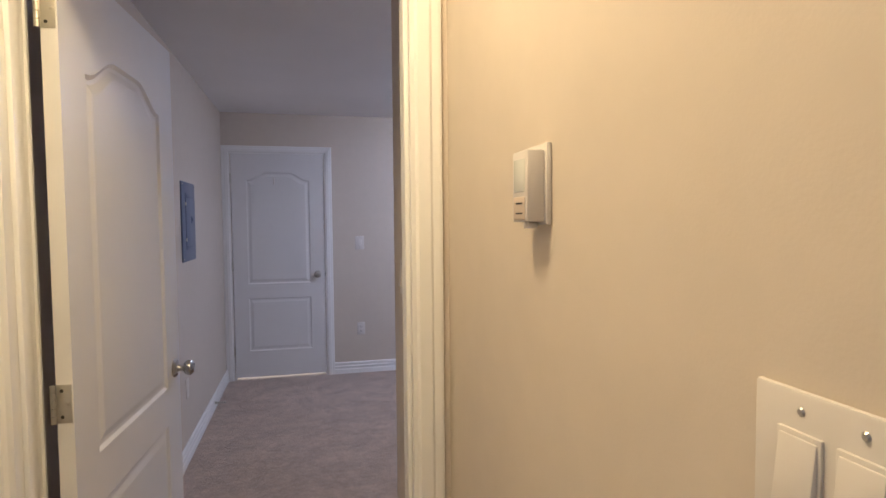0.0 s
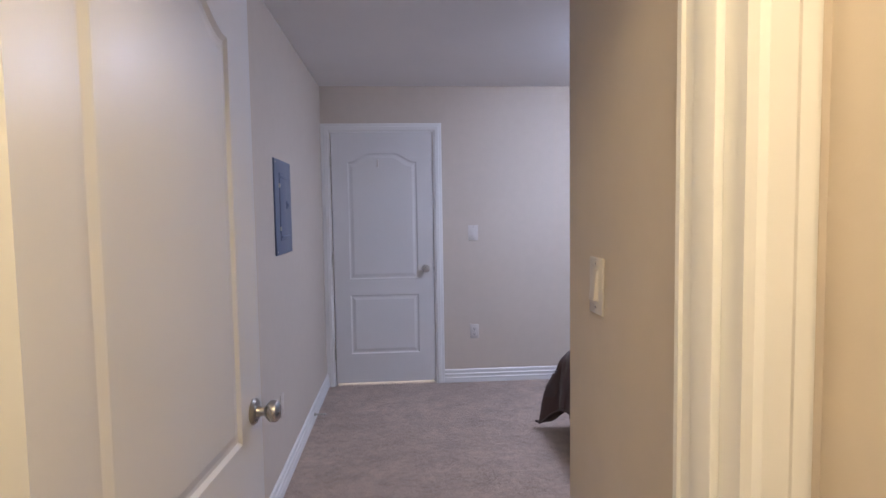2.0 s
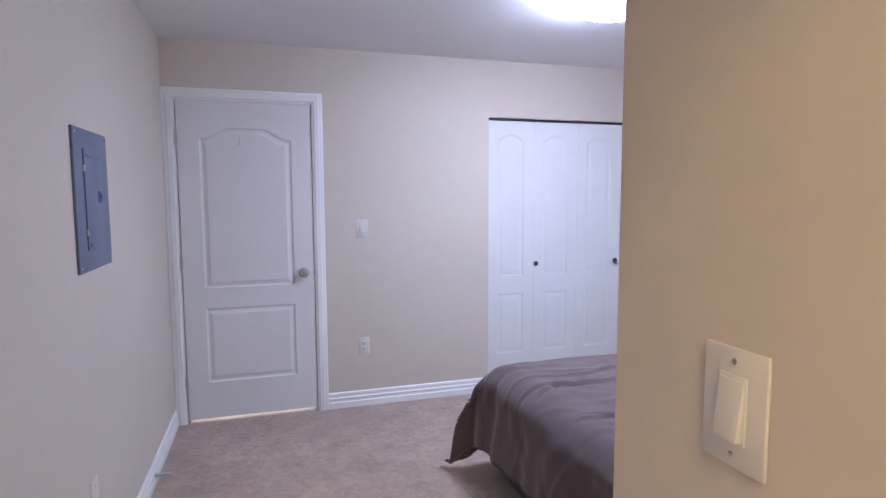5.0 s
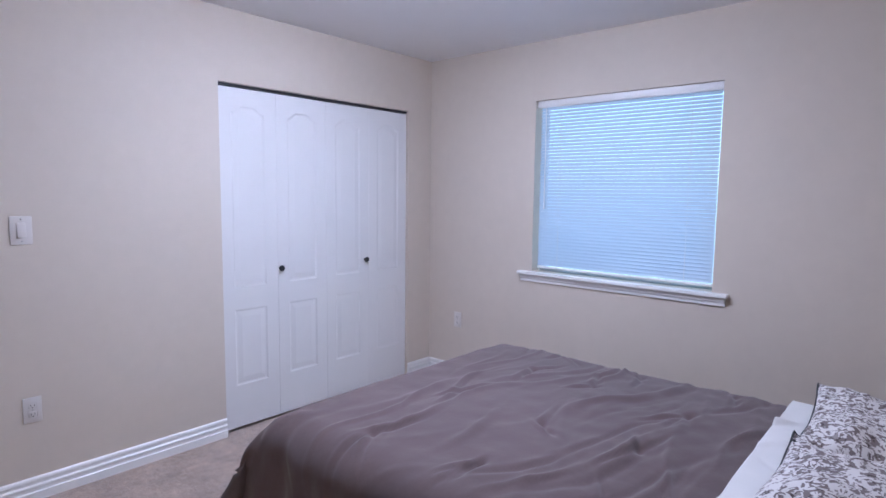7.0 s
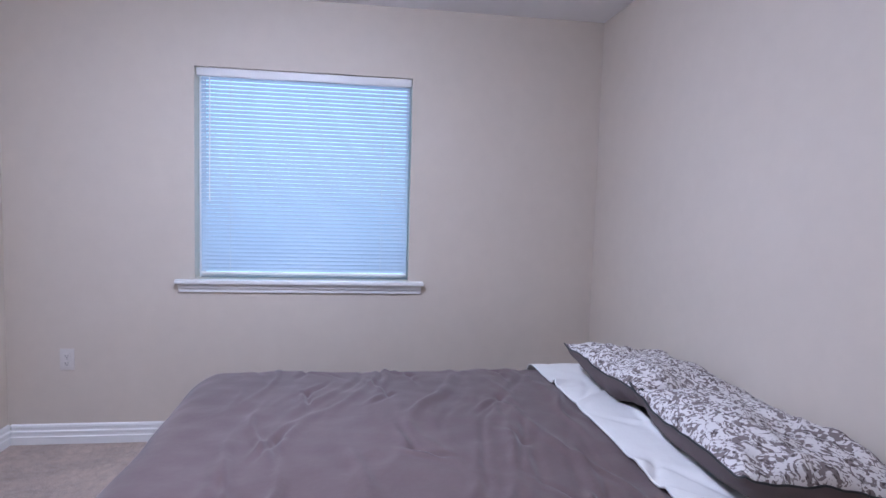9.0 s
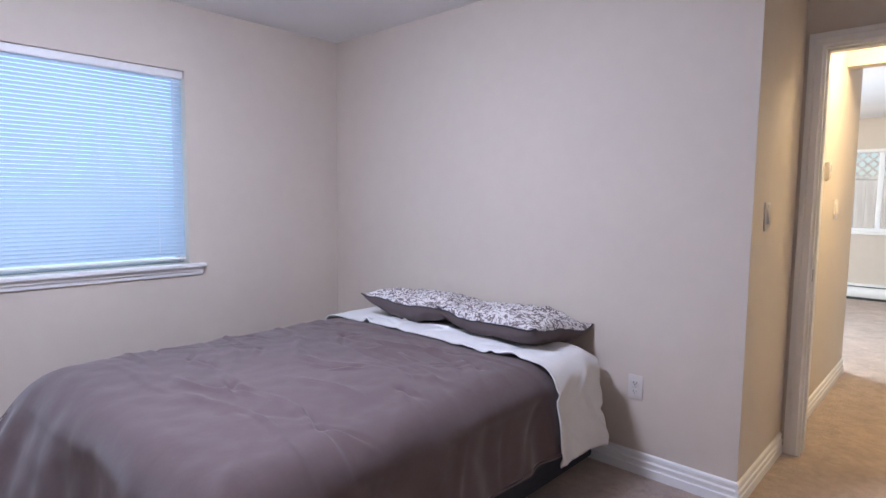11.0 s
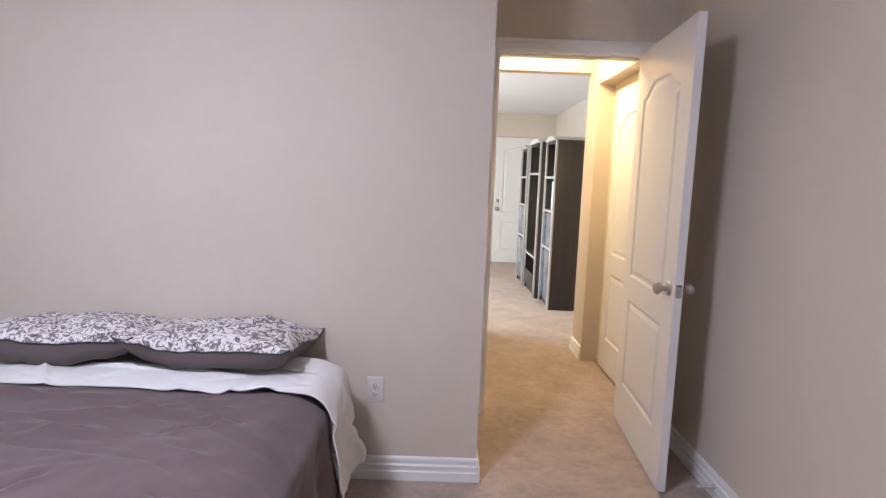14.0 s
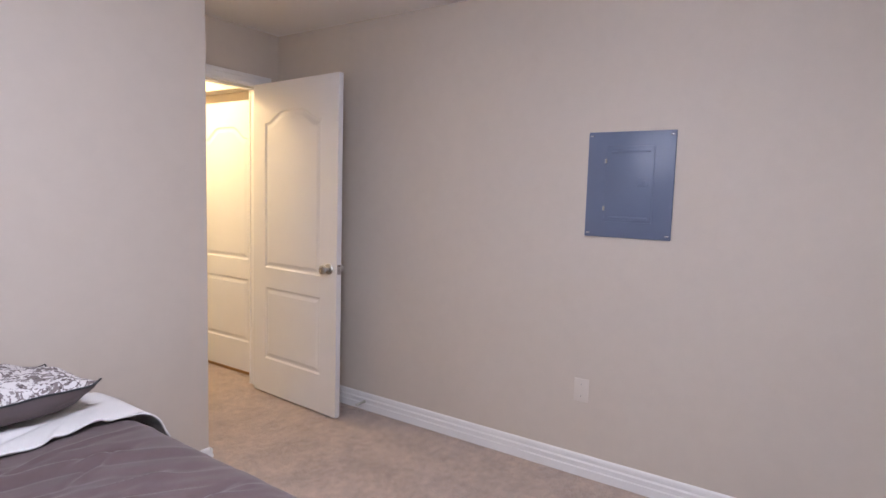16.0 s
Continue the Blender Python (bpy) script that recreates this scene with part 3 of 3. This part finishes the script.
for x in (BX0 + 0.12, BX1 - 0.12):
    for y in (BY0 + 0.12, BY1 - 0.16):
        part("leg", lathe(bmesh.new(), [(0, 0), (0.028, 0), (0.032, 0.045), (0, 0.045)], Matrix.Translation((x, y, 0)), 16), BLACK, bed)


def ridge(u, v, cx, cy, dx, dy, ln, wd, ht):
    """A soft crease through (cx, cy) along (dx, dy)."""
    k = math.hypot(dx, dy)
    a = ((u - cx) * dx + (v - cy) * dy) / k
    if abs(a) > 2.6 * ln:
        return 0.0
    b = (-(u - cx) * dy + (v - cy) * dx) / k + 0.03 * math.sin(a * 9 + cx * 7)
    return ht * math.exp(-(a / ln) ** 2 - (b / wd) ** 2)


rng = random.Random(7)
CREASES = []
for i in range(60):
    CREASES.append((rng.uniform(1.9, BX1), 2.42 + 1.2 * rng.random() ** 1.4, 1.0, rng.uniform(-0.45, 0.30), rng.uniform(0.12, 0.38), rng.uniform(0.010, 0.024), rng.uniform(-0.011, 0.015)))
for i in range(26):
    CREASES.append((rng.uniform(BX0 - 0.5, BX0 + 0.3), rng.uniform(2.5, 4.2), rng.uniform(0.6, 1.0), rng.uniform(-0.6, 0.6), rng.uniform(0.10, 0.30), rng.uniform(0.014, 0.034), rng.uniform(-0.006, 0.007)))


# quilting tufts: small dips from which short sharp puckers run
for ty in (2.62, 3.02, 3.42):
    for tx in (1.86, 2.30, 2.74, 3.08):
        cx, cy = tx + rng.uniform(-0.05, 0.05), ty + rng.uniform(-0.05, 0.05)
        CREASES.append((cx, cy, 1, 0, 0.022, 0.022, -0.010))
        for q in range(3):
            an = rng.uniform(-0.5, 0.9)
            ln = rng.uniform(0.05, 0.10)
            sd = rng.choice((-1, 1))
            CREASES.append((cx + sd * ln * math.cos(an), cy + sd * ln * math.sin(an), math.cos(an), math.sin(an), ln, 0.010, rng.uniform(-0.012, -0.006)))
            CREASES.append((cx + sd * ln * math.cos(an), cy + sd * ln * math.sin(an) + 0.022, math.cos(an), math.sin(an), ln, 0.012, rng.uniform(0.004, 0.009)))
BORDER = []


def drape(x0, x1, y0, y1, drop_w, drop_e, drop_f, z, rad, nx, ny, flare, creases, edge=0.0, puff=0.0, hem=0.0, skew=0.0):
    """Cloth over the bed: top between x0..x1 and y0..y1, hanging by drop_* at west, east and foot, rounded by rad."""
    bm = bmesh.new()

    def bend(s, limit, drop):
        """How far out and down a strip lies that goes s past the start of the bend."""
        if s <= 0:
            return s, 0.0
        arc = rad * math.pi / 2
        if s < arc:
            return rad * math.sin(s / rad), rad * (1 - math.cos(s / rad))
        return rad + (s - arc) * flare, rad + (s - arc)

    grid = []
    for j in range(ny + 1):
        row = []
        v = j / ny
        ly = y0 + v * (y1 - rad - y0 + drop_f)
        for i in range(nx + 1):
            u = i / nx
            lx = x0 + rad - drop_w + u * (x1 - x0 - 2 * rad + drop_w + drop_e)
            ox, zx = (bend(x0 + rad - lx, 0, drop_w) if lx < x0 + rad else (0, 0))
            oe, ze = (bend(lx - (x1 - rad), 0, drop_e) if lx > x1 - rad else (0, 0))
            of, zf = (bend(ly - (y1 - rad), 0, drop_f) if ly > y1 - rad else (0, 0))
            px = min(max(lx, x0 + rad), x1 - rad) - ox + oe
            py = min(ly, y1 - rad) + of
            side = (zx + ze) * (1 - 0.20 * skew * (1 - v))
            zz = z - max(side, zf) - 0.42 * min(side, zf)
            if side > 0 and zf > 0:
                m = min(side, zf)
                px += (-1 if zx else 1) * 0.34 * m
                py += 0.10 * m
            if zf > 0:
                py += 0.45 * skew * zf * fade(u, 0.45, 1.0)
                zz += 0.15 * skew * zf * fade(u, 0.6, 1.0)
            hang = max(side, zf)
            hx = fade(hang, 0.03, 0.25)
            wv = 0.010 * math.sin(ly * 17 + 2 * math.sin(ly * 5)) + 0.004 * math.sin(ly * 37 + 1)
            wf = 0.012 * math.sin(lx * 15 + 2 * math.sin(lx * 4)) + 0.004 * math.sin(lx * 31)
            if side > 0:
                px += (-1 if zx else 1) * wv * hx
            if zf > 0:
                py += wf * hx
            dz = sum(ridge(lx, ly, *c) for c in creases)
            dz += 0.010 * noise.noise((lx * 3.1, ly * 3.1, 1.3)) + 0.004 * noise.noise((lx * 11, ly * 11, 4.0))
            top = 1 - fade(hang, 0.0, 0.12)
            e = min(1, (ly - y0) / 0.06)
            zz += dz * (0.35 + 0.65 * top) + puff * top * math.sin(math.pi * min(1, max(0, (px - x0) / (x1 - x0)))) ** 0.5 - edge * (1 - e)
            px += (-1 if zx else (1 if ze else 0)) * dz * 1.2 * (1 - top)
            py += (dz * 1.2 * (1 - top) if zf else 0) + hem * noise.noise((lx * 4, 0, 2)) * (1 - v)
            row.append(bm.verts.new((px, py, max(zz, 0.055 + 0.02 * noise.noise((lx * 5, ly * 5, 0))))))
        grid.append(row)
    BORDER[:] = [[w.co.copy() for w in line] for line in ([q[0] for q in grid], [q[-1] for q in grid], grid[-1], grid[0])]
    for j in range(ny):
        for i in range(nx):
            bm.faces.new([grid[j][i], grid[j][i + 1], grid[j + 1][i + 1], grid[j + 1][i]])
    return bm


def cloth(name, bm, mat, thick, label, category, lining_mat=None):
    me = finish(name, bm, mat, 180)
    if sum(f.normal.z * f.area for f in me.polygons) < 0:
        me.flip_normals()
    o = new(name, me)
    tagged(o, label, category)
    if lining_mat:
        for mm_ in lining_mat:
            me.materials.append(mm_)
        for f in me.polygons:
            f.material_index = 2 if f.center.x > 2.9 else 0
    s = o.modifiers.new("thickness", "SOLIDIFY")
    s.thickness, s.offset, s.material_offset = thick, -1, 1 if lining_mat else 0
    return o


comforter = cloth("comforter", drape(1.625, 3.20, 2.31, 3.86, 0.50, 0.40, 0.52, 0.587, 0.14, 230, 230, 0.12, CREASES, 0.004, 0.018, 0.025, 1.0), DUVET, 0.014,
                  "rumpled taupe-brown cotton comforter with a printed underside", "comforter", (GREYPILLOW, DUVET, PRINT))


def cord(line, rad, drop):
    """A thin cord along a line of points."""
    bm = bmesh.new()
    prev = None
    for a, p in enumerate(line):
        t = (line[min(a + 1, len(line) - 1)] - line[max(a - 1, 0)]).normalized()
        e = t.cross(Vector((0.31, 0.22, 1))).normalized()
        f = t.cross(e)
        ring = [bm.verts.new(p + Vector((0, 0, -drop)) + rad * (e * math.cos(k) + f * math.sin(k))) for k in [q * math.pi / 3 for q in range(6)]]
        if prev:
            for k in range(6):
                bm.faces.new([prev[k], prev[(k + 1) % 6], ring[(k + 1) % 6], ring[k]])
        prev = ring
    return bm


for line in list(BORDER):
    part("hem_piping", cord(line, 0.006, 0.006), GREYPILLOW, comforter, "dark piped hem", smooth=180)
SC = [(rng.uniform(1.1, 3.2), rng.uniform(2.0, 2.5), rng.uniform(0.2, 1), rng.uniform(-0.8, 0.8), rng.uniform(0.04, 0.16), rng.uniform(0.010, 0.022), rng.uniform(-0.012, 0.018)) for _ in range(80)]


cloth("bed_sheet", drape(1.600, 3.215, 2.02, 3.0, 0.46, 0.34, -0.515, 0.604, 0.10, 180, 70, 0.12, SC, 0.0, 0.014, 0.03), SHEET, 0.006,
      "white cotton sheet folded back over the comforter", "bed sheet")


def pillow(m, w, d, h, label, seed):
    """A reversible pillow: printed face above the seam, plain face below it."""
    n = 52
    co = {}
    for t in (1, -1):
        for j in range(n + 1):
            for i in range(n + 1):
                u, v = 2 * i / n - 1, 2 * j / n - 1
                edge = max(abs(u), abs(v)) > 0.999
                k = max(0, (1 - abs(u) ** 2.8)) ** 0.5 * max(0, (1 - abs(v) ** 2.8)) ** 0.5
                x = u * w / 2 * (1 - 0.06 * (1 - v * v) * abs(u) ** 6)
                y = v * d / 2 * (1 - 0.07 * (1 - u * u) * abs(v) ** 6)
                wr = 0.014 * noise.noise((u * 2.4 + seed, v * 2.4, t * 2)) + 0.008 * noise.noise((u * 6 + seed, v * 6, t * 3))
                wr += 0.005 * math.sin(13 * math.atan2(v, u) + seed + 2 * noise.noise((u * 2, v * 2, seed))) * fade(math.hypot(u, v), 0.45, 1.0)
                seam = 0.030 * noise.noise((u * 1.3 + seed, v * 1.3, 5)) + 0.008 * noise.noise((u * 5 + seed, v * 5, 6)) + 0.022 * abs(u) ** 8 * abs(v) ** 8
                lift = (0.38 if t > 0 else -0.66) * h * k
                flat = 0.85 if t < 0 else 1.0
                co[t, j, i] = Vector((x, y, seam + lift * flat + (0 if edge else wr * (k + 0.15) * flat)))
    o = thing("pillow", m, label, "pillow", "pillows on the bed")
    for t, name, mat in ((1, "printed_face", PRINT), (-1, "plain_face", GREYPILLOW)):
        bm = bmesh.new()
        vs = {(j, i): bm.verts.new(co[t, j, i]) for j in range(n + 1) for i in range(n + 1)}
        for j in range(n):
            for i in range(n):
                bm.faces.new([vs[q] for q in ((j, i), (j, i + 1), (j + 1, i + 1), (j + 1, i))])
        me = finish(name, bm, mat, 180)
        if sum(f.normal.z * f.area for f in me.polygons) * t < 0:
            me.flip_normals()
        f = new(name, me)
        f.parent = o
        tagged(f, "grey scroll print on white cotton" if t > 0 else "plain grey-taupe cotton underside")
    ring = [co[1, 0, i] for i in range(n + 1)] + [co[1, j, n] for j in range(1, n + 1)] + [co[1, n, i] for i in range(n - 1, -1, -1)] + [co[1, j, 0] for j in range(n - 1, -1, -1)]
    part("piping", cord(ring, 0.0035, 0.0), BLACK, o, "dark piped seam", smooth=180)
    return o


pillow(pose(2.075, 2.045, 0.690, 6, -1, -3), 0.64, 0.48, 0.178, "plump reversible pillow, scroll print above plain taupe, beside its twin", 3.0)
pillow(pose(2.670, 2.040, 0.692, 7, 1, 3), 0.64, 0.47, 0.178, "plump reversible pillow, scroll print above taupe, near the window", 11.5)

# ---------------------------------------------------------------- living room seen through the doorway
lw = thing("window_2", pose(0.80, LS, 0.91), "white vinyl slider window looking onto a fence", "window", kind="structure")
lw_w, lw_h = 0.99, 1.09
f2 = bmesh.new()
box(f2, 0, 0.045, -0.10, -0.03, 0, lw_h, 0.003); box(f2, lw_w - 0.045, lw_w, -0.10, -0.03, 0, lw_h, 0.003)
box(f2, 0.045, lw_w - 0.045, -0.10, -0.03, 0, 0.045, 0.003); box(f2, 0.045, lw_w - 0.045, -0.10, -0.03, lw_h - 0.045, lw_h, 0.003)
box(f2, 0.47, 0.53, -0.09, -0.04, 0.045, lw_h - 0.045, 0.003)
part("window_frame", f2, VINYL, lw)
for a, b in ((0.045, 0.47), (0.53, lw_w - 0.045)):
    g = part("pane", boxm(a, b, -0.068, -0.062, 0.045, lw_h - 0.045), GLASS, lw)
    g.visible_shadow = False
part("window_sill", boxm(-0.06, lw_w + 0.06, -0.03, 0.04, -0.035, -0.001, 0.005), WHITE, lw)
part("blind_headrail", boxm(0.005, lw_w - 0.005, -0.028, 0.010, lw_h - 0.04, lw_h - 0.001, 0.004), WHITE, lw, "raised blind headrail")

entry = swing_door("door_4", pose(0.390, LS - 0.01, 0.012, 0, 0, 180), 0.90, 2.01, 0.04,
                   [(0.14, 0.76, 0.20, 0.66, 0), (0.14, 0.76, 0.80, 1.80, 0.06)], "white entry door with knob and deadbolt, closed", 0.87, (), mat=DOOR)
for o in list(entry.children):
    if o.name.startswith(("door_knob", "latch")):
        o.location.x -= 0.77
part("deadbolt", lathe(bmesh.new(), [(0, 0), (0.030, 0), (0.030, 0.010), (0.020, 0.016), (0, 0.016)], Matrix.Translation((0.065, -0.04, 1.0)) @ pose(0, 0, 0, 90), 20), NICKEL, entry, "round nickel deadbolt")
part("deadbolt", lathe(bmesh.new(), [(0, 0), (0.030, 0), (0.030, 0.010), (0.020, 0.016), (0, 0.016)], Matrix.Translation((0.065, 0.0, 1.0)) @ pose(0, 0, 0, -90), 20), NICKEL, entry, "round nickel deadbolt")

heater = thing("baseboard_heater", pose(0.90, LS, 0.0), "white steel baseboard heater under the window", "heater")
part("casing", extrude(bmesh.new(), [(0, 0.035), (0.055, 0.035), (0.062, 0.045), (0.062, 0.15), (0.045, 0.175), (0.045, 0.205), (0.03, 0.215), (0, 0.215)], (0.02, 0, 0), (1.55, 0, 0), (0, 1, 0)), WHITE, heater)
part("air_slot", boxm(0.03, 1.54, 0.044, 0.064, 0.172, 0.184), SLOT, heater, "dark air slot")
part("foot_gap", boxm(0.03, 1.54, 0.0, 0.05, 0.0, 0.036), SLOT, heater)
for x in (0.0, 1.55):
    part("end_cap", boxm(x, x + 0.022, 0.0, 0.066, 0.0, 0.22, 0.004), WHITE, heater)


def wall_unit(y0, y1, depth, h, kind, label):
    """A tall cabinet along the west wall with its open front to the east."""
    u = thing("wall_unit", pose(LW + 0.11, y0, 0), label, "wall unit", "wall units in the living room")
    w, t = y1 - y0, 0.022
    part("side_panel", boxm(0, depth, 0, t, 0.0, h, 0.002), WOODDARK, u)
    part("side_panel", boxm(0, depth, w - t, w, 0.0, h, 0.002), WOODDARK, u)
    part("back_panel", boxm(0, 0.012, t, w - t, 0.05, h), WOODDARK, u)
    part("top_panel", boxm(0, depth, t, w - t, h - 0.03, h - 0.004, 0.001), WOODDARK, u)
    part("plinth", boxm(0.02, depth - 0.02, t, w - t, 0.0, 0.07), WOODDARK, u)
    for yy in (0, w - 0.035):
        part("front_stile", boxm(depth, depth + 0.02, yy, yy + 0.035, 0.0, h, 0.003), CABFRAME, u, "grey-beige front stile")
    cb = bmesh.new()
    n = 14
    lo, hi = [], []
    for i in range(n + 1):
        q = i / n
        yy = w * q
        z = h + 0.05 * math.sin(math.pi * q)
        lo.append([cb.verts.new((0.0, yy, h - 0.003)), cb.verts.new((depth + 0.03, yy, h - 0.003)), cb.verts.new((depth + 0.035, yy, z)), cb.verts.new((0.0, yy, z))])
    for a, b in zip(lo, lo[1:]):
        for k in range(4):
            cb.faces.new([a[k], a[(k + 1) % 4], b[(k + 1) % 4], b[k]])
    cb.faces.new(lo[0]); cb.faces.new(lo[-1][::-1])
    part("cornice", cb, CABFRAME, u, "curved grey-beige cornice")
    shelves = (0.62, 1.02, 1.38) if kind == "tower" else (0.45, 1.42)
    for z in shelves:
        part("shelf", boxm(0.012, depth - 0.01, t, w - t, z, z + 0.022, 0.002), WOODDARK, u)
        part("shelf_edge", boxm(depth, depth + 0.016, 0.035, w - 0.035, z, z + 0.024, 0.002), CABFRAME, u)
    if kind == "tower":
        d = part("glass_door", boxm(depth + 0.002, depth + 0.018, 0.04, w - 0.04, 0.08, 0.61, 0.003), SMOKED, u, "smoked glass lower door")
        part("glass_door", boxm(depth + 0.002, depth + 0.018, 0.04, w - 0.04, 0.65, 1.01, 0.003), SMOKED, u, "smoked glass middle door")
        part("handle", boxm(depth + 0.018, depth + 0.032, w - 0.075, w - 0.065, 0.40, 0.50, 0.003), NICKEL, d)
    else:
        part("drawer_front", boxm(depth + 0.002, depth + 0.018, 0.04, w - 0.04, 0.08, 0.26, 0.003), WOODDARK, u)
    return u


wall_unit(-2.20, -1.65, 0.52, 1.78, "tower", "black-brown tall cabinet with smoked glass door")
wall_unit(-3.00, -2.22, 0.58, 1.79, "bay", "black-brown open television cabinet")
wall_unit(-3.56, -3.02, 0.60, 1.76, "tower", "black-brown tall cabinet with smoked glass door")
# block added in the cabinet to imitate a reflection of the window
reflection = thing("window_reflection", pose(-0.11, -1.93, 1.042), "pale blue block standing for a window reflection in the cabinet", "box")
part("reflection_block", boxm(-0.13, 0.13, -0.17, 0.17, 0, 0.31, 0.004), REFLECTION, reflection)

# ---------------------------------------------------------------- outside the living room
fence = thing("fence", pose(-1.5, LS - 2.2, -0.20), "weathered cedar board fence with a lattice top", "fence")
board = finish("board", boxm(-0.068, 0.068, -0.01, 0.01, 0.0, 1.86, 0.003), FENCEWOOD, 30)
for i in range(42):
    o = new("board", board)
    o.parent = fence
    o.location = (i * 0.142, random.uniform(-0.004, 0.004), random.uniform(-0.004, 0.004))
for z in (1.87, 2.33):
    part("rail", boxm(-0.1, 5.9, -0.02, 0.02, z, z + 0.05, 0.004), FENCEWOOD, fence)
for s in (1, -1):
    lath = finish("lath", boxm(-0.33, 0.33, -0.004, 0.004, -0.015, 0.015), FENCEWOOD, 30)
    for i in range(40):
        o = new("lath", lath)
        o.parent = fence
        o.matrix_local = pose(i * 0.145, 0.005 * s, 2.12, 0, 45 * s, 0)
for i in range(4):
    part("post", boxm(i * 1.9 - 0.045, i * 1.9 + 0.045, -0.06, -0.02, 0, 2.42, 0.004), FENCEWOOD, fence)
